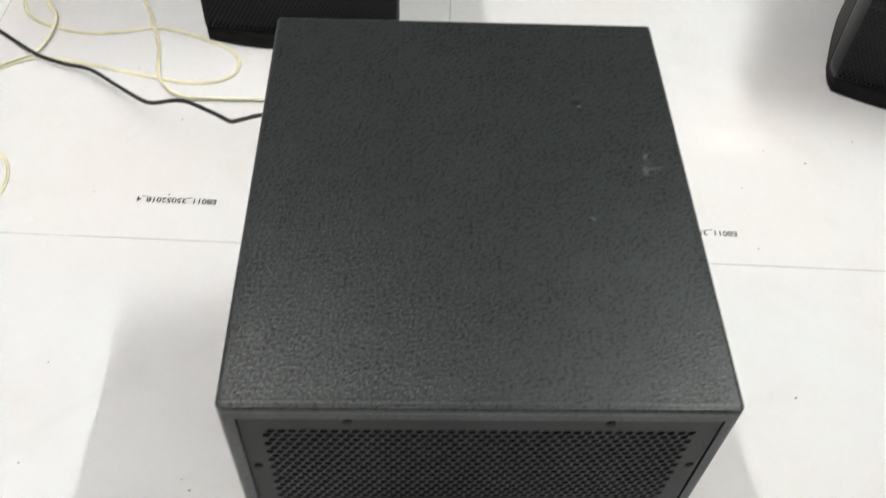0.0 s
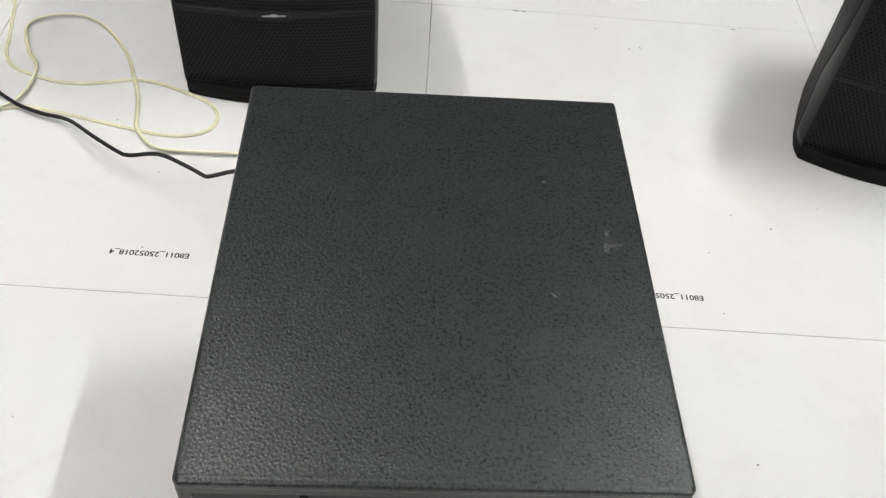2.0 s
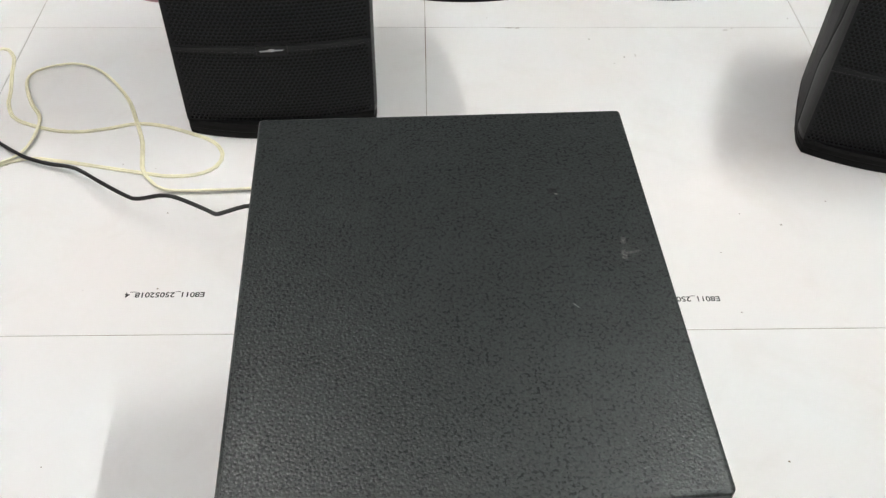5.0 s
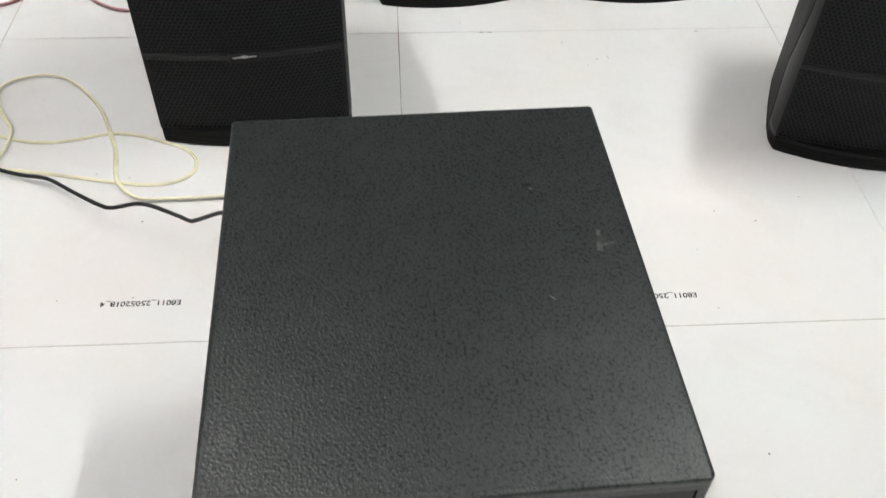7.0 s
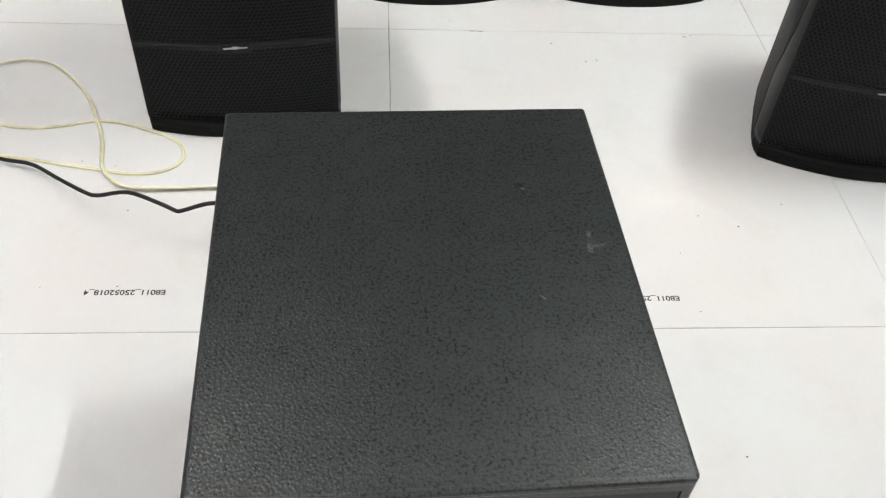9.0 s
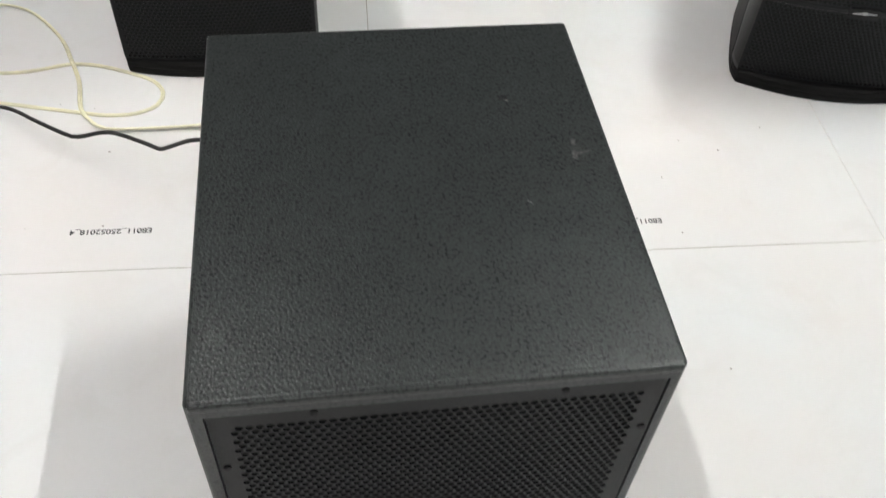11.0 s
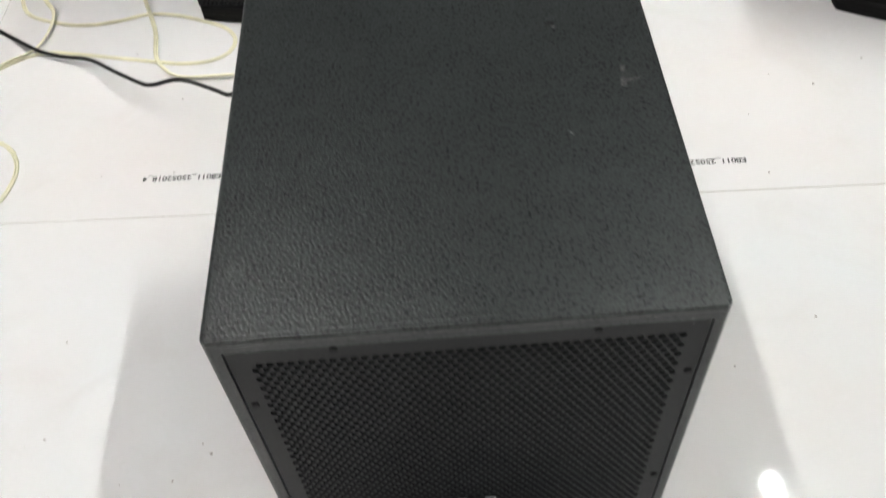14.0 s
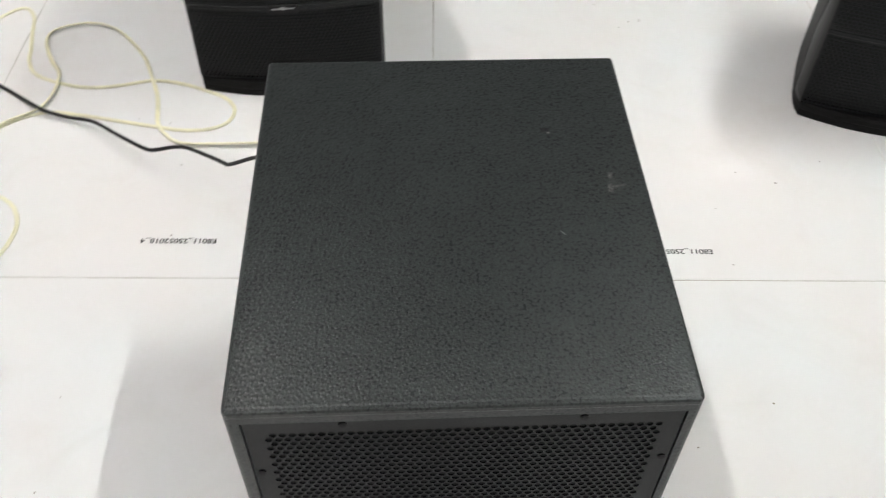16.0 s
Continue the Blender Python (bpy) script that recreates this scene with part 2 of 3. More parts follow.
# ---- mesh helpers ----
def mesh_of(bm, name, material, smooth=False):
    me = bpy.data.meshes.new(name)
    bmesh.ops.recalc_face_normals(bm, faces=bm.faces)
    bm.to_mesh(me)
    bm.free()
    if material:
        me.materials.append(material)
    if smooth:
        for p in me.polygons:
            p.use_smooth = True
    return me


def part(name, bm, material, parent, label="", smooth=False):
    ob = new(name, bm if isinstance(bm, bpy.types.Mesh) else mesh_of(bm, name, material, smooth))
    ob.parent = parent
    return tagged(ob, label)


def box(bm, x0, x1, y0, y1, z0, z1, bevel=0.0, seg=2):
    made = bmesh.ops.create_cube(bm, size=1.0)["verts"]
    for v in made:
        v.co = Vector((x0 + (v.co.x + 0.5) * (x1 - x0), y0 + (v.co.y + 0.5) * (y1 - y0), z0 + (v.co.z + 0.5) * (z1 - z0)))
    if bevel:
        edges = list({e for v in made for e in v.link_edges})
        bmesh.ops.bevel(bm, geom=edges, offset=bevel, segments=seg, profile=0.5, affect="EDGES")
    return bm


def disc(bm, x, y, z, r, depth, n=14):
    """A short cylinder with its axis along y, from y to y + depth."""
    m = Matrix.Translation((x, y + depth / 2, z)) @ Matrix.Rotation(radians(90), 4, "X")
    bmesh.ops.create_cone(bm, cap_ends=True, segments=n, radius1=r, radius2=r, depth=depth, matrix=m)
    return bm


def perforated(x0, x1, z0, z1, pitch, hole, thick, front, margin=0.0, solid=(), sides=8):
    """A steel sheet with staggered round holes, between x0..x1 and z0..z1. front(x) is its y; solid(x, z) tells where no hole is."""
    verts, faces = [], []
    row = pitch * math.sqrt(3) / 2
    ring = [(math.cos(2 * math.pi * (k + 0.5) / sides) * hole / 2, math.sin(2 * math.pi * (k + 0.5) / sides) * hole / 2) for k in range(sides)]
    ncol = int((x1 - x0 - 2 * margin - pitch / 2) / pitch)
    nrow = int((z1 - z0 - 2 * margin) / row)
    ox = (x0 + x1) / 2 - (ncol + 0.5) * pitch / 2
    oz = (z0 + z1) / 2 - nrow * row / 2
    hx, hz = pitch / 2, row / 2

    def put(x, z, deep=0.0):
        verts.append((x, front(x) + deep, z))
        return len(verts) - 1

    def quad(xa, xb, za, zb):
        faces.append((put(xa, za), put(xb, za), put(xb, zb), put(xa, zb)))

    for r in range(nrow):
        zc = oz + (r + 0.5) * row
        shift = pitch / 2 if r % 2 else 0.0
        if r % 2:
            quad(ox, ox + shift, zc - hz, zc + hz)
        else:
            quad(ox + ncol * pitch, ox + (ncol + 0.5) * pitch, zc - hz, zc + hz)
        for c in range(ncol):
            xc = ox + shift + (c + 0.5) * pitch
            if solid and solid(xc, zc):
                quad(xc - hx, xc + hx, zc - hz, zc + hz)
                continue
            rim, inner, back = [], [], []
            for dx, dz in ring:
                s = min(hx / abs(dx) if dx else 9e9, hz / abs(dz) if dz else 9e9)
                rim.append(put(xc + dx * s, zc + dz * s))
                inner.append(put(xc + dx, zc + dz))
                back.append(put(xc + dx, zc + dz, thick))
            corner = {}
            for k, (sx, sz) in enumerate(((1, 1), (-1, 1), (-1, -1), (1, -1))):
                corner[(sx, sz)] = put(xc + sx * hx, zc + sz * hz)
            for k in range(sides):
                n = (k + 1) % sides
                faces.append((rim[k], rim[n], inner[n], inner[k]))
                faces.append((inner[k], inner[n], back[n], back[k]))
                a, b = Vector(verts[rim[k]]), Vector(verts[rim[n]])
                if abs(a.x - b.x) > 1e-6 and abs(a.z - b.z) > 1e-6:
                    sx = 1 if (a.x + b.x) / 2 > xc else -1
                    sz = 1 if (a.z + b.z) / 2 > zc else -1
                    faces.append((rim[k], corner[(sx, sz)], rim[n]))
    xa, xb, za, zb = ox, ox + (ncol + 0.5) * pitch, oz, oz + nrow * row
    steps = 24
    for k in range(steps):
        u, w = x0 + (x1 - x0) * k / steps, x0 + (x1 - x0) * (k + 1) / steps
        quad(u, w, z0, za)
        quad(u, w, zb, z1)
    quad(x0, xa, za, zb)
    quad(xb, x1, za, zb)
    me = bpy.data.meshes.new("perforated_sheet")
    me.from_pydata(verts, [], faces)
    me.update()
    return me


def spline(points, step=0.012):
    """A smooth line through control points."""
    p = [Vector(q) for q in points]
    p = [2 * p[0] - p[1], *p, 2 * p[-1] - p[-2]]
    out = []
    for a, b, c, d in zip(p, p[1:], p[2:], p[3:]):
        n = max(2, int((c - b).length / step))
        for k in range(n):
            t = k / n
            out.append(0.5 * (2 * b + (c - a) * t + (2 * a - 5 * b + 4 * c - d) * t * t + (3 * b - a - 3 * c + d) * t ** 3))
    return [*out, p[-2]]


def sweep(bm, line, radius, side=0.0, up=0.0, n=8):
    """A round wire along a line, moved aside by side and up by up."""
    rings = []
    for k, q in enumerate(line):
        ahead = (line[min(k + 1, len(line) - 1)] - line[max(k - 1, 0)]).normalized()
        right = ahead.cross(Vector((0, 0, 1))).normalized()
        above = right.cross(ahead)
        c = q + right * side + above * up
        rings.append([bm.verts.new(c + (right * math.cos(2 * math.pi * j / n) + above * math.sin(2 * math.pi * j / n)) * radius) for j in range(n)])
    for a, b in zip(rings, rings[1:]):
        for j in range(n):
            bm.faces.new((a[j], a[(j + 1) % n], b[(j + 1) % n], b[j]))
    bm.faces.new(rings[0][::-1])
    bm.faces.new(rings[-1])
    return bm


# ---- the room ----
def structure(name, bm, material, label, category):
    return tagged(new(name, mesh_of(bm, name, material)), label, category, kind="structure")


x0, x1, y0, y1 = ROOM
floor = structure("floor", box(bmesh.new(), x0, x1, y0, y1, -0.15, -0.0009), JOINT, "white polished tile floor with thin dirty joints", "floor")
structure("ceiling", box(bmesh.new(), x0, x1, y0, y1, CEIL, CEIL + 0.15), CEILING, "plain light grey painted ceiling", "ceiling")
for name, b in (("wall_north", (x0, x1, y1, y1 + 0.15)), ("wall_south", (x0, x1, y0 - 0.15, y0)), ("wall_west", (x0 - 0.15, x0, y0, y1)), ("wall_east", (x1, x1 + 0.15, y0, y1))):
    structure(name, box(bmesh.new(), *b, -0.15, CEIL + 0.15), WALL, "plain light grey painted wall", "wall")


def ceiling_light(x, y, w, d, glow):
    root = tagged(new("ceiling_light"), "white ceiling light with a glowing diffuser", "ceiling light", "ceiling lights")
    root.location = (x, y, CEIL)
    bm = bmesh.new()
    t = 0.012
    for a in ((-w / 2 - t, -w / 2, -d / 2 - t, d / 2 + t), (w / 2, w / 2 + t, -d / 2 - t, d / 2 + t), (-w / 2, w / 2, -d / 2 - t, -d / 2), (-w / 2, w / 2, d / 2, d / 2 + t)):
        box(bm, *a, -0.03, 0.0)
    part("frame", bm, LAMP_FRAME, root)
    part("diffuser", box(bmesh.new(), -w / 2, w / 2, -d / 2, d / 2, -0.026, -0.004), glow, root, "glowing white diffuser")
    return root


ceiling_light(-1.06, 1.01, 0.04, 1.0, DIFFUSER)
ceiling_light(1.6, 1.01, 0.04, 1.0, BRIGHT_DIFFUSER)
# unseen lamp added further left, for the shadow and pink cast there
ceiling_light(-3.5, 1.01, 0.04, 1.0, SIDE_DIFFUSER)
# two unseen fill lamps, added to brighten the floor before the subwoofer
ceiling_light(-1.06, -2.1, 0.04, 1.0, FILL_DIFFUSER)
ceiling_light(1.6, -2.1, 0.04, 1.0, FILL_DIFFUSER)
ceiling_light(2.37, 4.44, 0.46, 0.14, DIM_DIFFUSER)
ceiling_light(-2.75, 5.1, 0.16, 0.16, DIM_DIFFUSER)


# ---- the subwoofer ----
def subwoofer():
    root = tagged(new("subwoofer"), "black textured subwoofer with perforated steel grille on the floor", "loudspeaker")
    L, R, D, H = -0.198, 0.195, 0.457, 0.4485
    gl, gr, g0, g1 = -0.1855, 0.1845, 0.0575, 0.4285      # opening round the grille
    s0, s1 = 0.0145, 0.0405                                  # port slots
    slots = ((-0.1835, -0.0095), (0.0035, 0.1825))
    bm = box(bmesh.new(), L, R, 0.0, D, 0.0, H, 0.0045, 4)
    front = max((f for f in bm.faces if f.normal.y < -0.99), key=lambda f: f.calc_area())
    xs0, xs1 = min(v.co.x for v in front.verts), max(v.co.x for v in front.verts)
    zs0, zs1 = min(v.co.z for v in front.verts), max(v.co.z for v in front.verts)
    bm.faces.remove(front)
    xs = sorted({xs0, xs1, gl, gr, *slots[0], *slots[1]})
    zs = sorted({zs0, zs1, s0, s1, g0, g1})
    holes = [(gl, gr, g0, g1, 0.02), (*slots[0], s0, s1, 0.16), (*slots[1], s0, s1, 0.16)]
    for a, b in zip(xs, xs[1:]):
        for c, d in zip(zs, zs[1:]):
            u, w = (a + b) / 2, (c + d) / 2
            if not any(h[0] < u < h[1] and h[2] < w < h[3] for h in holes):
                bm.faces.new([bm.verts.new(p) for p in ((a, 0, c), (b, 0, c), (b, 0, d), (a, 0, d))])
    for a, b, c, d, deep in holes:
        near = [bm.verts.new(p) for p in ((a, 0, c), (b, 0, c), (b, 0, d), (a, 0, d))]
        far = [bm.verts.new((v.co.x, deep, v.co.z)) for v in near]
        for k in range(4):
            bm.faces.new((near[k], near[(k + 1) % 4], far[(k + 1) % 4], far[k]))
        bm.faces.new(far)
    me = bpy.data.meshes.new("cabinet")
    bm.to_mesh(me)
    bm.free()
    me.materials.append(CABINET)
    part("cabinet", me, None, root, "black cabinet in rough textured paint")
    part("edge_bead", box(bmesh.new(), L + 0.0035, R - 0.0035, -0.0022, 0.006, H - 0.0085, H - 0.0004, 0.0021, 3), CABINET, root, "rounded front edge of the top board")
    part("foam_backing", box(bmesh.new(), gl + 0.003, gr - 0.003, 0.009, 0.019, g0 + 0.003, g1 - 0.003), FOAM, root, "black foam behind the grille")
    sheet = perforated(gl + 0.0016, gr - 0.0016, g0 + 0.0016, g1 - 0.0016, 0.00812, 0.0067, 0.0014, lambda x: 0.0008, 0.0135, lambda x, z: -0.022 < x < 0.021 and 0.069 < z < 0.125)
    sheet.materials.append(GRILLE)
    grille = part("grille", sheet, None, root, "dark grey perforated steel grille")
    bm = bmesh.new()
    for a in ((gl + 0.0016, gl + 0.0028, g0 + 0.0016, g1 - 0.0016), (gr - 0.0031, gr - 0.0016, g0 + 0.0016, g1 - 0.0016)):
        box(bm, a[0], a[1], 0.0009, 0.0085, a[2], a[3])
    for a in (g0 + 0.0016, g1 - 0.0028):
        box(bm, gl + 0.0035, gr - 0.0035, 0.0009, 0.0085, a, a + 0.0012)
    part("grille_flange", bm, GRILLE, grille)
    for x, z in ((-0.102, 0.4235), (0.098, 0.4235), (-0.1775, 0.347), (0.1765, 0.352), (-0.1775, 0.145), (0.1765, 0.148), (-0.102, 0.0655), (0.098, 0.0655)):
        bm = disc(bmesh.new(), x, -0.0006, z, 0.0036, 0.0022)
        box(bm, x - 0.0022, x + 0.0022, -0.0009, -0.0004, z - 0.0005, z + 0.0005)
        box(bm, x - 0.0005, x + 0.0005, -0.001, -0.0004, z - 0.0022, z + 0.0022)
        part("screw", bm, SCREW, root, "black crosshead screw")
    badge = part("badge", box(bmesh.new(), -0.021, 0.02, -0.001, 0.0006, 0.0675, 0.1205, 0.0004, 1), BADGE, root, "small black badge with white marks")
    t = 0.0016
    marks = []
    for a, b, c, d in ((-0.0205, -0.0205 + t, 0.068, 0.12), (-0.0189, -0.0102, 0.118, 0.12), (-0.0189, -0.0098, 0.068, 0.07),
                       (0.0195 - t, 0.0195, 0.068, 0.12), (0.0085, 0.0179, 0.118, 0.12), (0.0088, 0.0179, 0.068, 0.07)):
        marks.append(box(bmesh.new(), a, b, -0.0016, -0.0008, c, d))

    def bowl(x, z, rx, rz, wide, thin):
        """The right half of a pen-drawn ring: thick at its side, thin above and below."""
        bm = bmesh.new()
        rim = []
        for k in range(15):
            a = math.pi * (k / 14 - 0.5)
            rim.append([bm.verts.new(p) for p in ((x + math.cos(a) * rx, -0.0016, z + math.sin(a) * rz), (x + math.cos(a) * (rx - wide), -0.0016, z + math.sin(a) * (rz - thin)),
                                                  (x + math.cos(a) * (rx - wide), -0.0008, z + math.sin(a) * (rz - thin)), (x + math.cos(a) * rx, -0.0008, z + math.sin(a) * rz))])
        for a, b in zip(rim, rim[1:]):
            for k in range(4):
                bm.faces.new((a[k], a[(k + 1) % 4], b[(k + 1) % 4], b[k]))
        bm.faces.new(rim[0])
        bm.faces.new(rim[-1][::-1])
        return bm

    marks.append(box(bmesh.new(), -0.0116, -0.0083, -0.0016, -0.0008, 0.0715, 0.1095, 0.0004, 1))
    marks.append(bowl(-0.0083, 0.1055, 0.0082, 0.0072, 0.0034, 0.0024))
    marks.append(bowl(-0.0083, 0.0918, 0.0098, 0.0082, 0.0036, 0.0026))
    marks.append(bowl(0.0066, 0.0882, 0.0036, 0.0036, 0.0015, 0.0018))
    marks.append(bowl(0.0066, 0.0822, 0.004, 0.004, 0.0016, 0.0018))
    marks.append(box(bmesh.new(), 0.0062, 0.0102, -0.0016, -0.0008, 0.1085, 0.1125, 0.0008, 2))
    for bm in marks:
        part("mark", bm, WHITE_INK, badge)
    badge.location = (0, 0, 0.003)
    root.location = (0, -0.003, 0)
    return root


subwoofer()


# ---- the small loudspeakers ----
def speaker(m):
    """A two-way loudspeaker with a bowed front; its own front runs along x through y = 0, bulging to -y."""
    W, D, H = 0.35, 0.31, 0.56
    LIP, SAG = 0.033, 0.0195          # how far the plinth and the grille bulge
    root = tagged(new("loudspeaker"), "black plastic loudspeaker with a bowed perforated grille, standing upright", "loudspeaker", "loudspeakers on the floor")

    def bow(x, most=SAG):
        return -most * (1 - (2 * x / W) ** 2)

    flank = ((0.1665, -0.003), (0.171, 0.012), (0.173, 0.026), (0.172, 0.058), (0.1665, 0.1), (0.16, 0.145), (0.147, 0.212), (0.135, 0.255))

    def side(y):
        """Half the cabinet's width at that depth."""
        for (xa, ya), (xb, yb) in zip(flank, flank[1:]):
            if ya <= y <= yb:
                return xa + (xb - xa) * (y - ya) / (yb - ya)
        return flank[0][0] if y < flank[0][1] else flank[-1][0]

    def outline(inset, recess):
        n, w = 20, 0.16 - inset
        pts = []
        for k in range(n + 1):
            x = -w + 2 * w * k / n
            pts.append((x, bow(x, LIP) + recess + inset * 0.8))
        pts += [(x - inset, y + min(recess, 0.012) * 0.4 * (y < 0.02) + inset * 0.8 * (y < 0.02)) for x, y in flank]
        pts += [(0.118 - inset, 0.288 - inset), (0.1 - inset, 0.304 - inset), (0.08 - inset, D - inset)]
        return pts + [(-x, y) for x, y in pts[:n:-1]]

    def loft(levels, name, material, parent, label=""):
        bm = bmesh.new()
        rings = []
        for z, inset, recess in levels:
            rings.append([bm.verts.new((x, y, z)) for x, y in outline(inset, recess)])
        for a, b in zip(rings, rings[1:]):
            for j in range(len(a)):
                bm.faces.new((a[j], a[(j + 1) % len(a)], b[(j + 1) % len(a)], b[j]))
        bm.faces.new(rings[0][::-1])
        bm.faces.new(rings[-1])
        return part(name, bm, material, parent, label)

    loft([(0.0, 0.0025, 0.0), (0.002, 0.001, 0.0), (0.004, 0.0, 0.0), (0.0125, 0.0, 0.0), (0.0135, 0.0012, 0.0), (0.015, 0.0012, 0.0), (0.016, 0.0, 0.0005), (0.0235, 0.0, 0.0015), (0.0275, 0.0, 0.006), (0.0277, 0.0, 0.026),
          (H - 0.0342, 0.0, 0.026), (H - 0.034, 0.0, 0.001), (H - 0.022, 0.0, 0.0), (H - 0.012, 0.003, 0.0), (H - 0.003, 0.009, 0.0), (H, 0.014, 0.0)],
         "cabinet", SHELL, root, "black moulded plastic cabinet")
    w = W / 2 - 0.0075
    # depth of the strip's rear edge at each height: wide near the foot, then an S-bend to a narrow edge
    reach = ((0.0, 0.043), (0.03, 0.046), (0.06, 0.05), (0.1, 0.057), (0.135, 0.064), (0.155, 0.061), (0.19, 0.048), (0.22, 0.042), (0.25, 0.031), (0.29, 0.026), (0.34, 0.022), (0.6, 0.018))
    for s in (-1, 1):
        bm, gap = bmesh.new(), bmesh.new()
        rings, seams = [], []
        for k in range(41):
            z = 0.028 + (H - 0.0625) * k / 40
            deep = next(a[1] + (b[1] - a[1]) * (z - a[0]) / (b[0] - a[0]) for a, b in zip(reach, reach[1:]) if a[0] <= z <= b[0])
            mid = min(0.025, deep * 0.7)
            prof = [(w + 0.0005, bow(w) + 0.014), (w + 0.0005, bow(w) + 0.0005), (0.1685, 0.0005), (0.1703, 0.005), (0.1722, 0.011), (side(mid) + 0.001, mid),
                    (side((mid + deep) / 2) + 0.0012, (mid + deep) / 2), (side(deep) + 0.0008, deep - 0.002), (side(deep) + 0.0001, deep), (side(deep) - 0.006, deep + 0.0005)]
            rings.append([bm.verts.new((s * x, y, z)) for x, y in prof])
            # black band laid on the shell in place of the gap's shade
            seams.append([gap.verts.new((s * x, y, z)) for x, y in ((side(deep) + 0.0006, deep - 0.0004), (side(deep + 0.008) + 0.0005, deep + 0.008), (side(deep + 0.008) - 0.002, deep + 0.008), (side(deep) - 0.002, deep - 0.0004))])
        for made, rows in ((bm, rings), (gap, seams)):
            for lo, hi in zip(rows, rows[1:]):
                for k in range(len(lo)):
                    n = (k + 1) % len(lo)
                    made.faces.new((lo[k], lo[n], hi[n], hi[k]))
            made.faces.new(rows[0])
            made.faces.new(rows[-1])
        strip = part("trim_strip", bm, PLASTIC, root, "smooth black edge strip, wider near the foot", True)
        part("seam_shade", gap, FOAM, strip, "dark band standing in for the shaded gap behind the strip")
    band = 0.1813
    sheet = perforated(-w, w, 0.0285, H - 0.035, 0.0079, 0.0058, 0.0014, lambda x: bow(x) + 0.0035, 0.0003, lambda x, z: abs(z - band) < 0.004 or (abs(x) < 0.026 and abs(z - band) < 0.012))
    sheet.materials.append(SPEAKER_GRILLE)
    grille = part("grille", sheet, None, root, "black perforated steel grille")
    bm = bmesh.new()
    n = 20
    for k in range(n):
        a, b = -w + 2 * w * k / n, -w + 2 * w * (k + 1) / n
        for za, zb, ya in ((band - 0.0034, band + 0.0034, 0.002),):
            bm.faces.new([bm.verts.new(p) for p in ((a, bow(a) + ya, za), (b, bow(b) + ya, za), (b, bow(b) + ya, zb), (a, bow(a) + ya, zb))])
            bm.faces.new([bm.verts.new(p) for p in ((a, bow(a) + ya, zb), (b, bow(b) + ya, zb), (b, bow(b) + 0.0036, zb + 0.0012), (a, bow(a) + 0.0036, zb + 0.0012))])
            bm.faces.new([bm.verts.new(p) for p in ((a, bow(a) + ya, za), (b, bow(b) + ya, za), (b, bow(b) + 0.0036, za - 0.0012), (a, bow(a) + 0.0036, za - 0.0012))])
    part("band", bm, SPEAKER_GRILLE, grille, "plain pressed band across the grille")
    bm = bmesh.new()
    for k in range(n):
        a, b = -w + 2 * w * k / n, -w + 2 * w * (k + 1) / n
        bm.faces.new([bm.verts.new(p) for p in ((a, bow(a) + 0.0105, 0.036), (b, bow(b) + 0.0105, 0.036), (b, bow(b) + 0.0105, H - 0.036), (a, bow(a) + 0.0105, H - 0.036))])
    part("foam_backing", bm, FOAM, root, "black foam behind the grille")
    badge = part("badge", box(bmesh.new(), -0.026, 0.026, -SAG - 0.0005, -SAG + 0.0035, band - 0.009, band + 0.009, 0.0012, 2), BADGE, root, "small black badge with a silver mark")
    bm = bmesh.new()
    mid = -SAG - 0.0009
    prof = [(-0.021, 0.0), (-0.006, 0.0016), (-0.003, 0.0036), (0.003, 0.0036), (0.006, 0.0016), (0.021, 0.0016), (0.018, -0.0004), (0.004, -0.0012), (0.0, -0.003), (-0.004, -0.0016), (-0.018, -0.0022)]
    near = [bm.verts.new((x, mid, band + z)) for x, z in prof]
    far = [bm.verts.new((x, mid + 0.001, band + z)) for x, z in prof]
    bm.faces.new(near)
    for k in range(len(prof)):
        q = (k + 1) % len(prof)
        bm.faces.new((near[k], near[q], far[q], far[k]))
    part("mark", bm, SILVER, badge, "silver mark")
    root.matrix_basis = m
    return root


first = speaker(pose(-0.2524, 0.984, 0, 0, 0, 2.1))
copy_thing(first, pose(0.8448, 0.8348, 0, 0, 0, -14.1))
copy_thing(first, pose(0.159, 1.4215, 0, 0, 0, 3.6))
# unseen speaker, added to cast the shadow on the floor at the left
copy_thing(first, pose(-1.355, 0.75, 0, 0, 0, 5.0))
copy_thing(first, pose(0.574, 1.411, 0, 0, 0, -1.8))


# ---- cables ----
def flat(points, z=0.0028):
    return [(x, y, z) for x, y in points]


def twin_cable(name, points, material, label, r=0.0019, lean=0.0):
    """Two joined strands side by side, or leaning over by that many degrees until one stands on the other."""
    line = spline(points)
    a = radians(lean)
    lift = r * 1.02 * math.sin(a)
    line = [q + Vector((0, 0, lift)) for q in line]
    bm = sweep(bmesh.new(), line, r, r * 1.02 * math.cos(a), lift)
    sweep(bm, line, r, -r * 1.02 * math.cos(a), -lift)
    ob = new(name, mesh_of(bm, name, material, True))
    return tagged(ob, label, "cable", "loose speaker cables")


def round_cable(name, points, material, label, r=0.003):
    bm = sweep(bmesh.new(), spline(points), r)
    ob = new(name, mesh_of(bm, name, material, True))
    return tagged(ob, label, "cable", "loose speaker cables")


